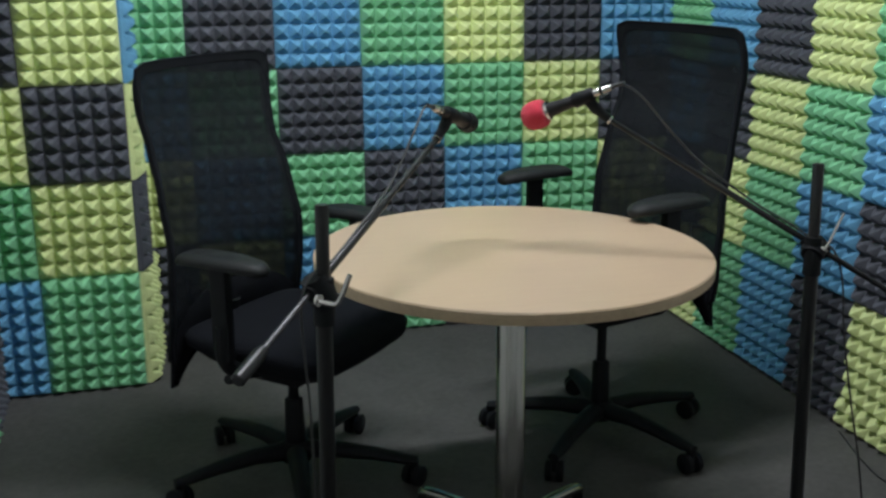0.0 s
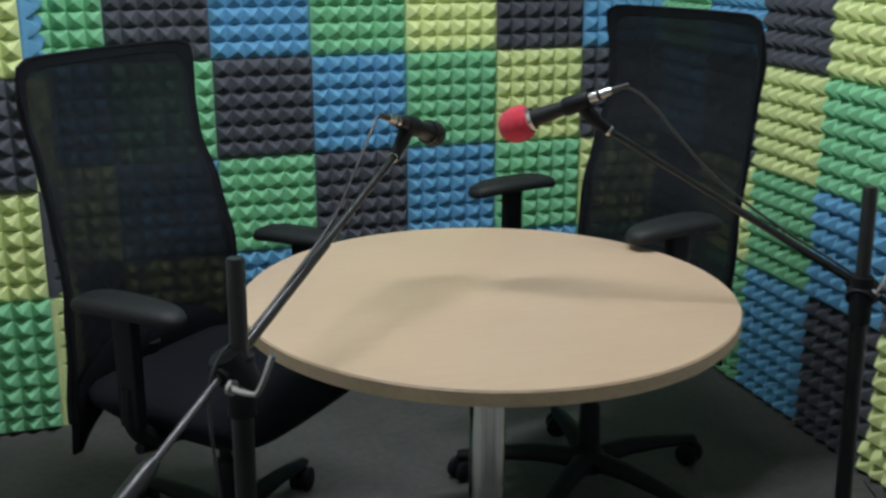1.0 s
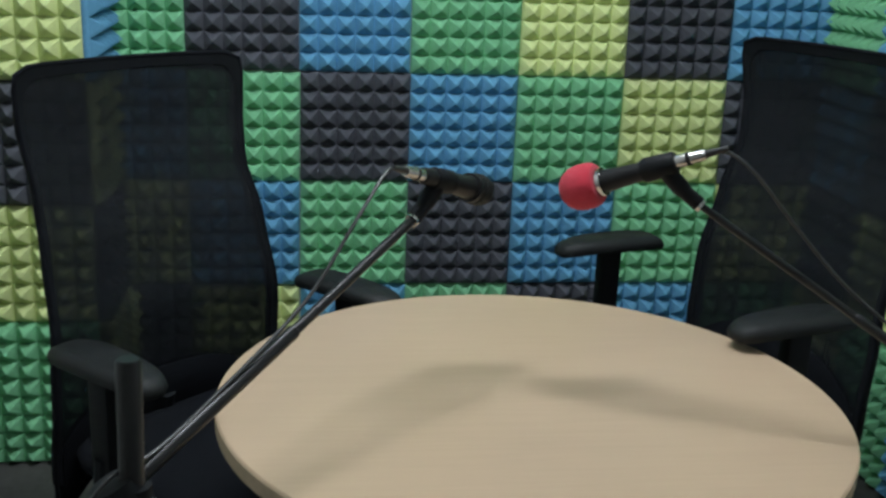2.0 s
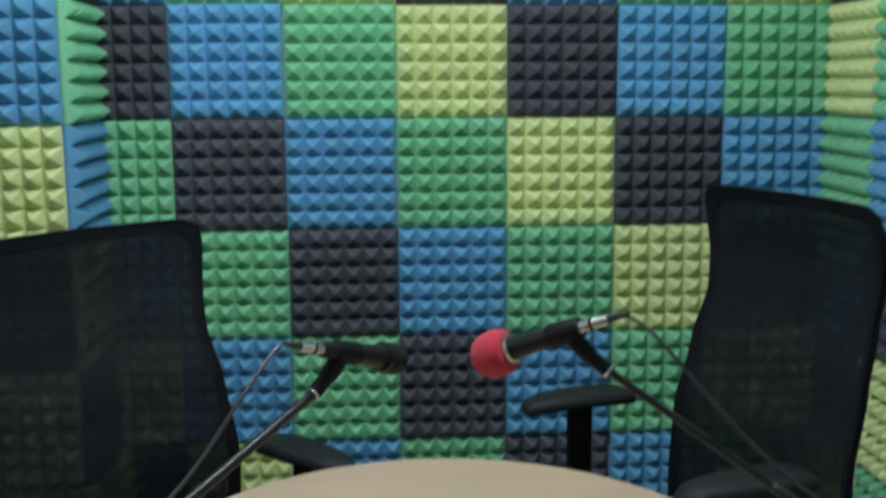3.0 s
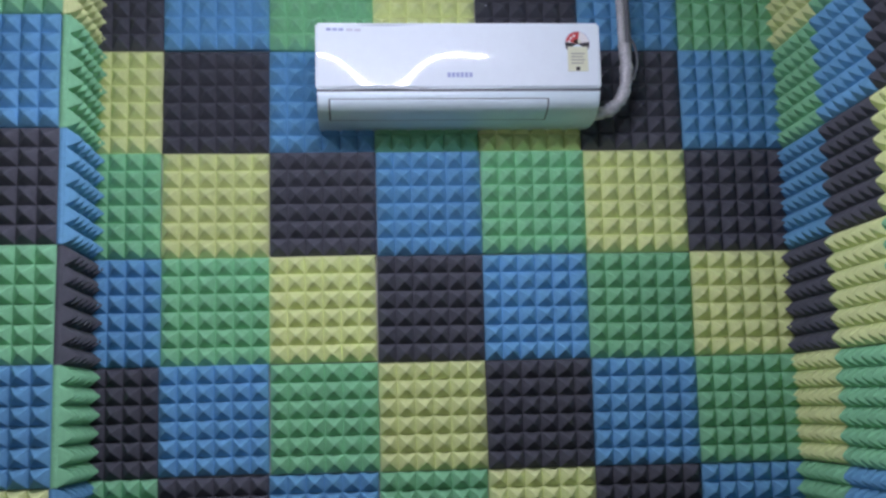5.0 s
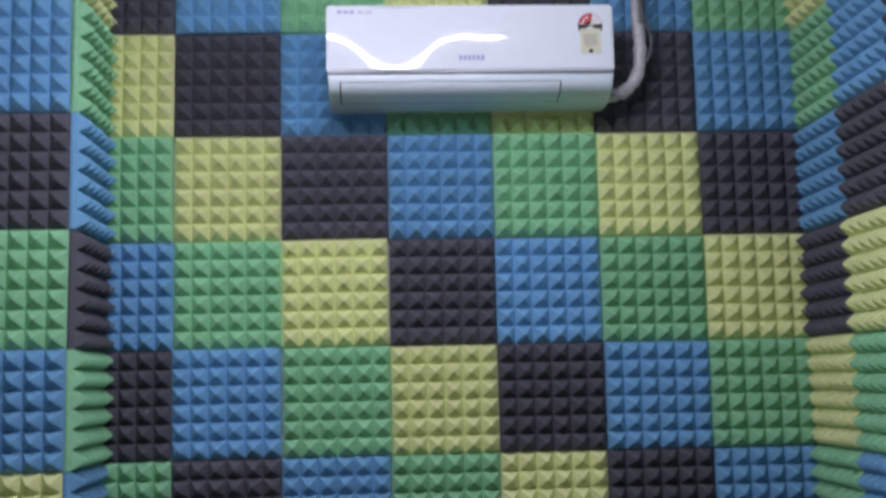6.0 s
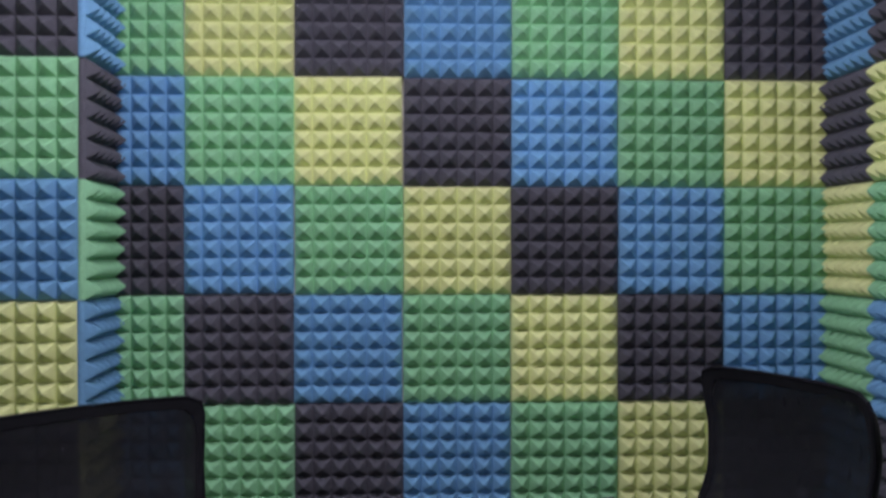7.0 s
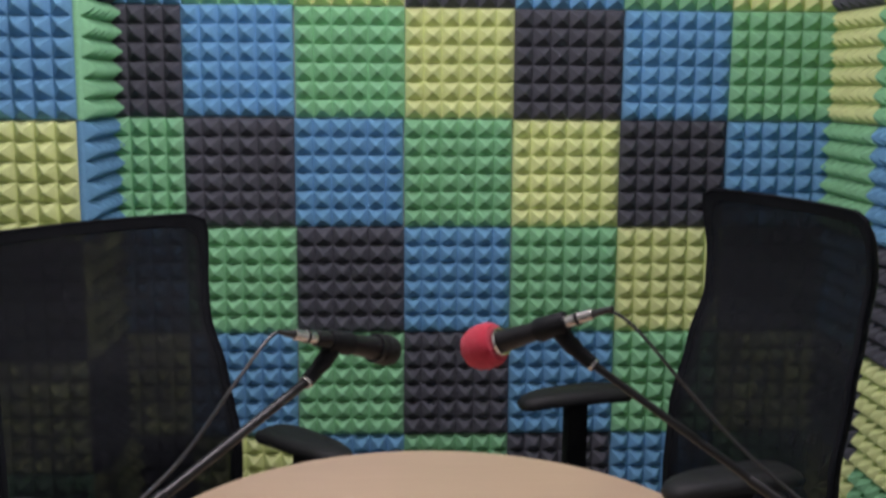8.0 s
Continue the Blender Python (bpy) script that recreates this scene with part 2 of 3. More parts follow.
# ---- the room ----
T = 0.305                     # a foam tile's side
Z3 = 1.0                      # height of one tile seam
BASE = 0.02                   # foam below the valleys
RIGHT, LEFT, FRONT = 3 * T, -1.12 - T - 0.153, -4.7
PILLAR_X, PILLAR_Y = -1.12, -T
floor = structure("floor", box(LEFT - 0.2, RIGHT + 0.2, FRONT - 0.2, 0.2, -0.1, 0.0), M_FLOOR, "dark grey short-pile carpet floor")
ceiling = structure("ceiling", box(LEFT - 0.2, RIGHT + 0.2, FRONT - 0.2, 0.2, CEILING, CEILING + 0.1), M_CEIL, "plain painted ceiling")
wall_back = structure("wall_back", box(PILLAR_X - 0.02, RIGHT + BASE + 0.15, BASE, BASE + 0.15, 0, CEILING), M_WALL, "back wall clad in coloured pyramid foam tiles")
pillar = structure("pillar", box(LEFT - 0.15, PILLAR_X - 0.007, PILLAR_Y + BASE, BASE + 0.15, 0, CEILING), M_WALL, "projecting pillar clad in coloured pyramid foam tiles")
wall_right = structure("wall_right", box(RIGHT + BASE, RIGHT + BASE + 0.15, FRONT, BASE, 0, CEILING), M_WALL, "side wall clad in coloured pyramid foam tiles")
wall_left = structure("wall_left", box(LEFT - BASE - 0.15, LEFT - BASE, FRONT, PILLAR_Y + BASE, 0, CEILING), M_WALL, "plain side wall with a few foam tiles")
wall_front = structure("wall_front", box(LEFT - BASE - 0.15, RIGHT + BASE + 0.15, FRONT - 0.15, FRONT, 0, CEILING), M_WALL, "plain painted end wall")


def batten_light(x, y, length, strength):
    t = thing("batten_light", "slim white batten lamp fixed to the ceiling", "ceiling light", pose(x, y, CEILING), "ceiling lights")
    half = length / 2
    part("housing", box(-half - 0.02, half + 0.02, -0.034, 0.034, -0.030, 0.0, 0.005), M_AC_LOW, t)
    lens = [(0.026 * math.cos(radians(a)), -0.0305 - 0.020 * math.sin(radians(a))) for a in range(0, 181, 15)]
    part("diffuser", prism(lens, -half, half), glow_material(strength), t, "glowing white diffuser")
    for k in (-1, 1):
        part("end_cap", box(k * (half + 0.01) - 0.0095, k * (half + 0.01) + 0.0095, -0.030, 0.030, -0.060, -0.029, 0.004), M_AC_LOW, t)


for lamp_row in LAMPS:
    batten_light(*lamp_row)


# ---- round table ----
def round_table(x, y):
    t = thing("round_table", "round beech-topped table on a polished steel column", "table", pose(x, y, 0))
    top, r, thick = 0.737, 0.450, 0.0265
    bm = bmesh.new()
    bmesh.ops.create_cone(bm, cap_ends=True, segments=96, radius1=r, radius2=r, depth=thick, matrix=Matrix.Translation((0, 0, top - thick / 2)))
    rims = [e for e in bm.edges if abs(e.verts[0].co.z - e.verts[1].co.z) < 1e-5 and len(e.link_faces) == 2]
    bmesh.ops.bevel(bm, geom=rims, offset=0.0015, segments=2, affect="EDGES")
    top_ob = part("tabletop", bm, M_WOOD, t, "pale beech laminate top")
    bm = bmesh.new()
    n = 96
    loops = [[bm.verts.new((rr * math.cos(2 * math.pi * k / n), rr * math.sin(2 * math.pi * k / n), z)) for k in range(n)]
             for rr, z in ((r - 0.001, top - 0.0012), (r + 0.0012, top - 0.0025), (r + 0.0012, top - thick + 0.0025), (r - 0.001, top - thick + 0.0012))]
    for l0, l1 in zip(loops, loops[1:]):
        for k in range(n):
            bm.faces.new((l0[k], l0[(k + 1) % n], l1[(k + 1) % n], l1[k]))
    part("edge_band", bm, M_EDGE, top_ob, "slightly darker edge band")
    top_ob.matrix_basis = pose(0, 0, top, 0, 0.45, 0) @ pose(0, 0, -top)     # the top sits a little askew
    part("column", along((0, 0, 0.05), (0, 0, 0.72), [(0, 0.033), (0.002, 0.035), (0.655, 0.035), (0.658, 0.033)], 32), M_STEEL, t)
    part("mounting_plate", box(-0.12, 0.12, -0.12, 0.12, 0.701, 0.709, 0.003), M_BLACK, t)
    part("hub", along((0, 0, 0.012), (0, 0, 0.08), [(0, 0.044), (0.004, 0.048), (0.045, 0.048), (0.055, 0.038)], 32), M_STEEL, t)
    for k in range(4):
        a = radians(32 + 90 * k)
        c, s = math.cos(a), math.sin(a)
        pts = curve_points([(0.03 * c, 0.03 * s, 0.040), (0.15 * c, 0.15 * s, 0.040), (0.26 * c, 0.26 * s, 0.032), (0.29 * c, 0.29 * s, 0.022)], 4)
        foot = part("foot", sweep(pts, 0.017, 14), M_STEEL, t)
        part("glide", along((0.285 * c, 0.285 * s, 0.0), (0.285 * c, 0.285 * s, 0.05), [(0, 0.016), (0.012, 0.018), (0.016, 0.012)], 16), M_BLACK, foot)
    return t


round_table(-0.281, -1.578)


# ---- office chairs ----
BACK_F = [(0.28, -0.205), (0.42, -0.18), (0.55, -0.16), (0.68, -0.155), (0.82, -0.185), (0.93, -0.222), (1.02, -0.24), (1.14, -0.245)]
BACK_W = [(0.28, 0.240), (0.45, 0.255), (0.62, 0.257), (0.80, 0.245), (0.93, 0.231), (1.05, 0.243), (1.105, 0.2455), (1.14, 0.235)]


def back_point(s, v, lift, off=0.0, lean=0.0):
    """A point of the backrest: s across from -1 to 1, v up from 0 to 1."""
    low = 0.306 + 0.105 * max(0.0, 1 - (abs(s) / 0.95) ** 3.2) + 0.022 * max(0.0, (abs(s) - 0.90) / 0.10) ** 2
    high = 1.136 - 0.013 * max(0.0, (abs(s) - 0.86) / 0.14) ** 2
    z = low + (high - low) * v
    f = lerp_table(BACK_F, z) + 0.035 * s * s + off - lean * max(0.0, 1 - ((z - 0.77) / 0.37) ** 2)
    return Vector((f, s * lerp_table(BACK_W, z), z + lift))


def office_chair(x, y, facing, star, lift, slide, lean, raised, label):
    t = thing("office_chair", label, "chair", pose(x, y, 0, 0, 0, facing), "chairs round the table")
    # backrest: netting held in a rim
    ns, nv = 20, 30
    bm = bmesh.new()
    sheets = []
    for off in (0.0, -0.004):
        sheets.append([[bm.verts.new(back_point(-1 + 2 * i / ns, j / nv, lift, off, lean=lean)) for i in range(ns + 1)] for j in range(nv + 1)])
    for g in sheets:
        for j in range(nv):
            for i in range(ns):
                bm.faces.new((g[j][i], g[j][i + 1], g[j + 1][i + 1], g[j + 1][i]))
    a, b = sheets
    ring = [(0, i) for i in range(ns + 1)] + [(j, ns) for j in range(1, nv + 1)] + [(nv, i) for i in range(ns - 1, -1, -1)] + [(j, 0) for j in range(nv - 1, 0, -1)]
    for (j0, i0), (j1, i1) in zip(ring, ring[1:] + ring[:1]):
        bm.faces.new((a[j0][i0], a[j1][i1], b[j1][i1], b[j0][i0]))
    back = part("backrest", bm, M_NET, t, "see-through black netting backrest", smooth=60)
    edge = [back_point(-1 + 2 * i / ns, 0, lift, -0.002, lean=lean) for i in range(ns + 1)] + [back_point(1, j / nv, lift, -0.002, lean=lean) for j in range(1, nv + 1)]
    edge += [back_point(1 - 2 * i / ns, 1, lift, -0.002, lean=lean) for i in range(1, ns + 1)] + [back_point(-1, 1 - j / nv, lift, -0.002, lean=lean) for j in range(1, nv + 1)]
    part("back_rim", sweep(edge, 0.0044, 8), M_FABRIC, back)
    # opaque hem over a bent frame tube, along both sides and the top
    outer = [(-1, j / nv) for j in range(3, nv)] + [(-1 + 2 * i / ns, 1) for i in range(ns + 1)] + [(1, j / nv) for j in range(nv - 1, 2, -1)]
    inner = []
    for a, b in outer:
        a, b = 0.95 * a, min(b, 0.972)
        dx, dy = max(0.0, (abs(a) - 0.80) / 0.15), max(0.0, (b - 0.902) / 0.07)
        over = max(1.0, math.hypot(dx, dy))
        inner.append((math.copysign(0.80 + 0.15 * dx / over, a) if dx else a, 0.902 + 0.07 * dy / over if dy else b))
    bm = bmesh.new()
    strips = [[bm.verts.new(back_point(a, b, lift, off, lean=lean)) for a, b in line] for line, off in ((outer, 0.0012), (inner, 0.0012), (inner, -0.0052), (outer, -0.0052))]
    for l0, l1 in zip(strips, strips[1:] + strips[:1]):
        for k in range(len(outer) - 1):
            bm.faces.new((l0[k], l0[k + 1], l1[k + 1], l1[k]))
    for k in (0, -1):
        bm.faces.new([l[k] for l in strips])
    part("hem", bm, M_HEM, back, "opaque black hem", smooth=50)
    part("back_frame", sweep([back_point(a * 1.02, b * 1.005, lift, -0.013, lean=lean) for a, b in inner], 0.0075, 8), M_BLACK, back)
    # padding low down
    for name, v0, v1, s0, front, rear in (("lumbar_pad", 0.02, 0.20, 0.93, 0.012, -0.014),):
        bm = bmesh.new()
        rows_f, rows_b, m, k = [], [], 6, 12
        for j in range(m + 1):
            v = v0 + (v1 - v0) * j / m
            bulge = math.sin(math.pi * j / m) ** 0.5
            rows_f.append([bm.verts.new(back_point(-s0 + 2 * s0 * i / k, v, lift, 0.001 + front * bulge * math.sin(math.pi * i / k) ** 0.4 if 0 < i < k else 0.001, lean=lean)) for i in range(k + 1)])
            rows_b.append([bm.verts.new(back_point(-s0 + 2 * s0 * i / k, v, lift, rear, lean=lean)) for i in range(k + 1)])
        for g in (rows_f, rows_b):
            for j in range(m):
                for i in range(k):
                    bm.faces.new((g[j][i], g[j][i + 1], g[j + 1][i + 1], g[j + 1][i]))
        loop = [(0, i) for i in range(k + 1)] + [(j, k) for j in range(1, m + 1)] + [(m, i) for i in range(k - 1, -1, -1)] + [(j, 0) for j in range(m - 1, 0, -1)]
        for (j0, i0), (j1, i1) in zip(loop, loop[1:] + loop[:1]):
            bm.faces.new((rows_f[j0][i0], rows_f[j1][i1], rows_b[j1][i1], rows_b[j0][i0]))
        part(name, bm, M_FABRIC, back, smooth=50)
    # seat: rounded cushion on a dished shell
    n = 40
    for name, mat, layers in (
        ("seat", M_FABRIC, [(0.03, 0.424, 1), (0.004, 0.432, 1), (0.0, 0.450, 1), (0.012, 0.466, 1), (0.05, 0.476, 1), (0.14, 0.474, 1)]),
        ("seat_shell", M_FABRIC, [(0.20, 0.338, 1), (0.15, 0.345, 1), (0.09, 0.366, 1), (0.045, 0.394, 1), (0.018, 0.420, 1), (0.016, 0.428, 1)]),
    ):
        bm = bmesh.new()
        loops = []
        for inset, z, grow in layers:
            loop = []
            for k in range(n):
                a = 2 * math.pi * k / n
                c, s = math.cos(a), math.sin(a)
                hx, hy = (0.235 - inset), (0.24 - inset)
                e = 0.42
                fx = hx * math.copysign(abs(c) ** e, c)
                fy = hy * math.copysign(abs(s) ** e, s)
                drop = -0.012 * max(0.0, fx / 0.235) ** 3 + 0.010 * (fy / 0.24) ** 2
                loop.append(bm.verts.new((fx + 0.055, fy, z + drop + lift)))
            loops.append(loop)
        for l0, l1 in zip(loops, loops[1:]):
            for k in range(n):
                bm.faces.new((l0[k], l0[(k + 1) % n], l1[(k + 1) % n], l1[k]))
        bm.faces.new(loops[0])
        bm.faces.new(loops[-1])
        part(name, bm, mat, t, smooth=60)
    part("tilt_mechanism", box(-0.11, 0.10, -0.07, 0.07, 0.313 + lift, 0.345 + lift, 0.010), M_BLACK, t)
    lever = sweep(curve_points([(0.03, -0.06, 0.345 + lift), (0.03, -0.16, 0.368 + lift), (0.035, -0.255, 0.392 + lift)], 4), [0.006] * 6 + [0.012] * 3, 10)
    part("tilt_lever", lever, M_BLACK, t)
    part("back_bracket", sweep(curve_points([(-0.08, 0, 0.335 + lift), (-0.16, 0, 0.345 + lift), (-0.185, 0, 0.40 + lift), (-0.165, 0, 0.50 + lift)], 5), 0.022, 10), M_BLACK, t)
    # armrests
    for side in (-1, 1):
        yy = side * 0.282
        arm = part("armrest", sweep(curve_points([(0.055, side * 0.12, 0.395 + lift), (0.055, side * 0.23, 0.412 + lift), (0.055, yy, 0.46 + lift), (0.055, yy, 0.54 + lift)], 5), 0.020, 10), M_BLACK, t)
        part("arm_post", box(0.030, 0.080, yy - 0.014, yy + 0.014, 0.455 + lift, 0.695 + lift + (raised if side > 0 else 0.0), 0.008), M_BLACK, arm)
        bm = bmesh.new()
        loops, nn = [], 28
        up = raised if side > 0 else 0.0
        for inset, z in ((0.020, 0.686 + up), (0.004, 0.690 + up), (0.0, 0.700 + up), (0.005, 0.710 + up), (0.020, 0.716 + up)):
            loop = []
            for k in range(nn):
                a = 2 * math.pi * k / nn
                c, s = math.cos(a), math.sin(a)
                fx = (0.130 - inset) * math.copysign(abs(c) ** 0.7, c)
                fy = (0.046 - inset * 0.8) * math.copysign(abs(s) ** 0.6, s) * (1 - 0.12 * fx / 0.13)
                loop.append(bm.verts.new((fx + 0.060, fy + yy - side * 0.006, z + lift - 0.010 * abs(fx / 0.13) ** 3)))
            loops.append(loop)
        for l0, l1 in zip(loops, loops[1:]):
            for k in range(nn):
                bm.faces.new((l0[k], l0[(k + 1) % nn], l1[(k + 1) % nn], l1[k]))
        bm.faces.new(loops[0])
        bm.faces.new(loops[-1])
        part("arm_pad", bm, M_PAD, arm, "soft dark grey arm pad", smooth=50)
    # column and five-legged base
    part("gas_lift", along((0, 0, 0.20), (0, 0, 0.40), [(0, 0.014), (0.135 + lift, 0.014)], 18), M_BLACK, t)
    part("column_sleeve", along((0, 0, 0.07), (0, 0, 0.40), [(0, 0.028), (0.004, 0.030), (0.163, 0.0245), (0.170, 0.020)], 20), M_BLACK, t)
    base = part("base_hub", along((0, 0, 0.060), (0, 0, 0.2), [(0, 0.040), (0.006, 0.046), (0.045, 0.042), (0.055, 0.034)], 20), M_BLACK, t)
    for k in range(5):
        a = radians(star + 72 * k - facing)
        c, s = math.cos(a), math.sin(a)
        bm = bmesh.new()
        loops = []
        for d, h, w, z in ((0.02, 0.026, 0.030, 0.088), (0.12, 0.022, 0.026, 0.094), (0.22, 0.018, 0.022, 0.086), (0.30, 0.014, 0.020, 0.074), (0.335, 0.010, 0.016, 0.072)):
            loop = []
            for q in range(12):
                b = 2 * math.pi * q / 12
                u, w2 = math.cos(b) * w, math.sin(b) * h
                loop.append(bm.verts.new((d * c - u * s, d * s + u * c, z + w2)))
            loops.append(loop)
        for l0, l1 in zip(loops, loops[1:]):
            for q in range(12):
                bm.faces.new((l0[q], l0[(q + 1) % 12], l1[(q + 1) % 12], l1[q]))
        bm.faces.new(loops[0])
        bm.faces.new(loops[-1])
        leg = part("leg", bm, M_BLACK, t)
        cx, cy = 0.325 * c, 0.325 * s
        bm = bmesh.new()
        turn = radians(40 * k + 15)
        dx, dy = math.cos(turn), math.sin(turn)
        for o in (-0.016, 0.016):
            along((cx + dx * (o - 0.010), cy + dy * (o - 0.010), 0.029), (cx + dx * (o + 0.010), cy + dy * (o + 0.010), 0.029), [(0, 0.024), (0.003, 0.029), (0.017, 0.029), (0.020, 0.024)], 20, bm)
        along((cx, cy, 0.03), (cx, cy, 0.08), [(0, 0.012), (0.04, 0.012)], 10, bm)
        part("castor", bm, M_BLACK, leg)
    for ob in t.children:
        if ob.name.split(".")[0] not in ("base_hub", "leg", "column_sleeve", "gas_lift"):
            ob.location = (slide[0], slide[1], 0)
    return t


office_chair(-0.735, -1.115, -46, 50, 0.0, (-0.012, -0.022), 0.0, 0.0, "black high-backed office chair with netting back and armrests")
office_chair(0.168, -1.09, 198, 9, 0.056, (-0.016, 0.005), 0.046, 0.012, "black high-backed office chair raised a little higher beside the wall")


# ---- microphones on boom stands ----
def boom_stand(foot, top, clutch_z, tip, tail, lever, thin, boom_r, tail_r, label, legs_turn):
    t = thing("boom_stand", label, "microphone stand", pose(foot[0], foot[1], 0), "microphone stands")
    o = Vector((foot[0], foot[1], 0))
    lean = Vector((top[0], top[1], top[2])) - o
    tip, tail = Vector(tip) - o, Vector(tail) - o
    d = (tip - tail).normalized()
    at = lambda z: Vector((lean.x * z / lean.z, lean.y * z / lean.z, z))
    part("lower_tube", sweep([at(0.10), at(clutch_z - 0.03)], 0.0150, 18), M_STAND, t)
    part("upper_tube", sweep([at(clutch_z - 0.05), at(lean.z - 0.003), at(lean.z)], [0.0126, 0.0126, 0.0105], 18), M_STAND, t)
    # clutch beside the tube, holding the boom
    p = at(clutch_z)
    near = tail + d * (p - tail).dot(d)
    clutch = part("clutch", sweep([p + (p - near) * 0.6, p + (near - p) * 0.5, near + (near - p) * 0.6], [0.024, 0.028, 0.024], 20), M_BLACK, t, "black clamp")
    part("collar", sweep([at(clutch_z - 0.05), at(clutch_z + 0.035)], 0.0195, 20), M_BLACK, clutch)
    part("boom_sleeve", sweep([near - d * 0.03, near + d * 0.03], 0.0140, 16), M_BLACK, clutch)
    bolt, elbow, end = [Vector(q) - o for q in lever]
    part("clamp_lever", sweep(curve_points([p, bolt, elbow.lerp(bolt, 0.25), elbow.lerp(end, 0.15), end], 5), thin, 10), M_CHROME, clutch, "bent chrome clamp lever")
    part("washer", along(bolt, elbow, [(0, 0.011), (0.005, 0.011)], 16), M_CHROME, clutch)
    joint = near.lerp(tip, 0.52)
    boom = part("boom", sweep([near - d * 0.02, joint, joint + d * 0.002], [boom_r * 1.12, boom_r * 1.12, boom_r * 0.9], 14), M_STAND, t)
    part("inner_rod", sweep([joint - d * 0.01, tip], boom_r * 0.86, 14), M_STAND, boom)
    part("boom_rod", sweep([tail, near], tail_r, 12), M_STAND if tail_r == boom_r else M_ROD, boom, "thin bare metal rod" if tail_r < boom_r else "")
    part("boom_grip", along(tail - d * 0.02, tip, [(0, 0.009), (0.004, 0.0125), (0.07, 0.0125), (0.085, 0.009)], 14), M_STAND, boom)
    part("boom_ring", along(tip - d * 0.006, tip + d, [(0, 0.0098), (0.010, 0.0098)], 14), M_CHROME, boom, "chrome end ring")
    # tripod
    hub = part("leg_hub", sweep([at(0.09), at(0.15)], 0.024, 18), M_STAND, t)
    for k in range(3):
        a = radians(legs_turn + 120 * k)
        c, s = math.cos(a), math.sin(a)
        leg = part("leg", sweep(curve_points([(0.02 * c, 0.02 * s, 0.12), (0.15 * c, 0.15 * s, 0.065), (0.27 * c, 0.27 * s, 0.013)], 3), 0.0085, 10), M_STAND, t)
        part("rubber_foot", sweep([(0.255 * c, 0.255 * s, 0.0165), (0.285 * c, 0.285 * s, 0.0125)], 0.0122, 10), M_BLACK, leg)
    return t


def microphone(name, tail, head, clip_to, foam, label):
    tail, head, clip_to = Vector(tail), Vector(head), Vector(clip_to)
    t = thing(name, label, "microphone", Matrix.Translation(clip_to))
    tail, head = tail - clip_to, head - clip_to
    d = (head - tail).normalized()
    length = (head - tail).length
    body_end = length if foam else length - 0.052
    part("body", along(tail + d * 0.042, head, [(0, 0.0105), (0.003, 0.0118), ((body_end - 0.042) * 0.5, 0.0135), (body_end - 0.050, 0.0170), (body_end - 0.042, 0.0180)], 24), M_MIC, t)
    part("connector", along(tail, head, [(0, 0.0062), (0.004, 0.0078), (0.020, 0.0080), (0.022, 0.0090), (0.046, 0.0090)], 20), M_CHROME, t, "silver cable plug")
    part("release_ring", along(tail + d * 0.0215, head, [(0, 0.0088), (0.001, 0.0096), (0.0045, 0.0096), (0.0055, 0.0088)], 20), M_MIC, t, "dark ring on the plug")
    part("cable_boot", along(tail - d * 0.030, tail, [(0, 0.0032), (0.028, 0.0055), (0.032, 0.0055)], 12), M_CABLE, t)
    if foam:
        part("collar_ring", along(head - d * 0.014, head, [(0, 0.0205), (0.008, 0.0205)], 24), M_CHROME, t)
        r = 0.0325
        part("windscreen", along(head - d * 0.006, head + d, [(0, 0.020), (0.001, 0.027), (0.006, r * 0.94), (0.014, r), (0.027, r * 1.01), (0.039, r * 0.94), (0.049, r * 0.77), (0.056, r * 0.50), (0.0595, r * 0.15)], 32), M_RED, t, "red foam windscreen")
    else:
        h = tail + d * body_end
        part("collar_ring", along(h - d * 0.003, head, [(0, 0.0215), (0.007, 0.0215)], 24), M_MIC, t)
        part("grille", along(h + d * 0.002, head, [(0, 0.0195), (0.010, 0.0230), (0.024, 0.0235), (0.035, 0.0210), (0.042, 0.0135), (0.045, 0.0040)], 28), M_GRILLE, t, "dark wire grille")
    # clip that holds the body
    mid = tail + d * (length * 0.42)
    clip = part("clip", along(mid - d * 0.026, mid + d, [(0, 0.0140), (0.003, 0.0156), (0.044, 0.0172), (0.048, 0.0158)], 20), M_BLACK, t)
    part("clip_joint", sweep(curve_points([mid - d * 0.006, mid.lerp(Vector((0, 0, 0)), 0.55), Vector((0, 0, 0))], 4), [0.0125] * 5 + [0.0105] * 4, 14), M_BLACK, clip)
    return t


L_TIP, L_TAIL = (-0.465, -1.605, 1.006), (-0.945, -2.182, 0.742)
R_TIP, R_TAIL = (-0.078, -1.628, 1.0345), (0.500, -1.962, 0.6515)
boom_stand((-0.792, -2.010), (-0.781, -1.998, 0.969), 0.800, L_TIP, L_TAIL, ((-0.802, -2.050, 0.812), (-0.772, -2.080, 0.809), (-0.750, -2.085, 0.863)), 0.0048, 0.0078, 0.0056, "black microphone boom stand with a chrome clamp lever", 75)
boom_stand((0.315, -1.880), (0.302, -1.862, 0.957), 0.763, R_TIP, R_TAIL, ((0.318, -1.882, 0.772), (0.329, -1.886, 0.788), (0.358, -1.886, 0.851)), 0.0032, 0.0064, 0.0064, "black microphone boom stand near the tiled side wall", 100)
microphone("microphone", (-0.480, -1.630, 1.077), (-0.342, -1.463, 1.010), L_TIP, False, "black hand-held microphone clipped to a boom")
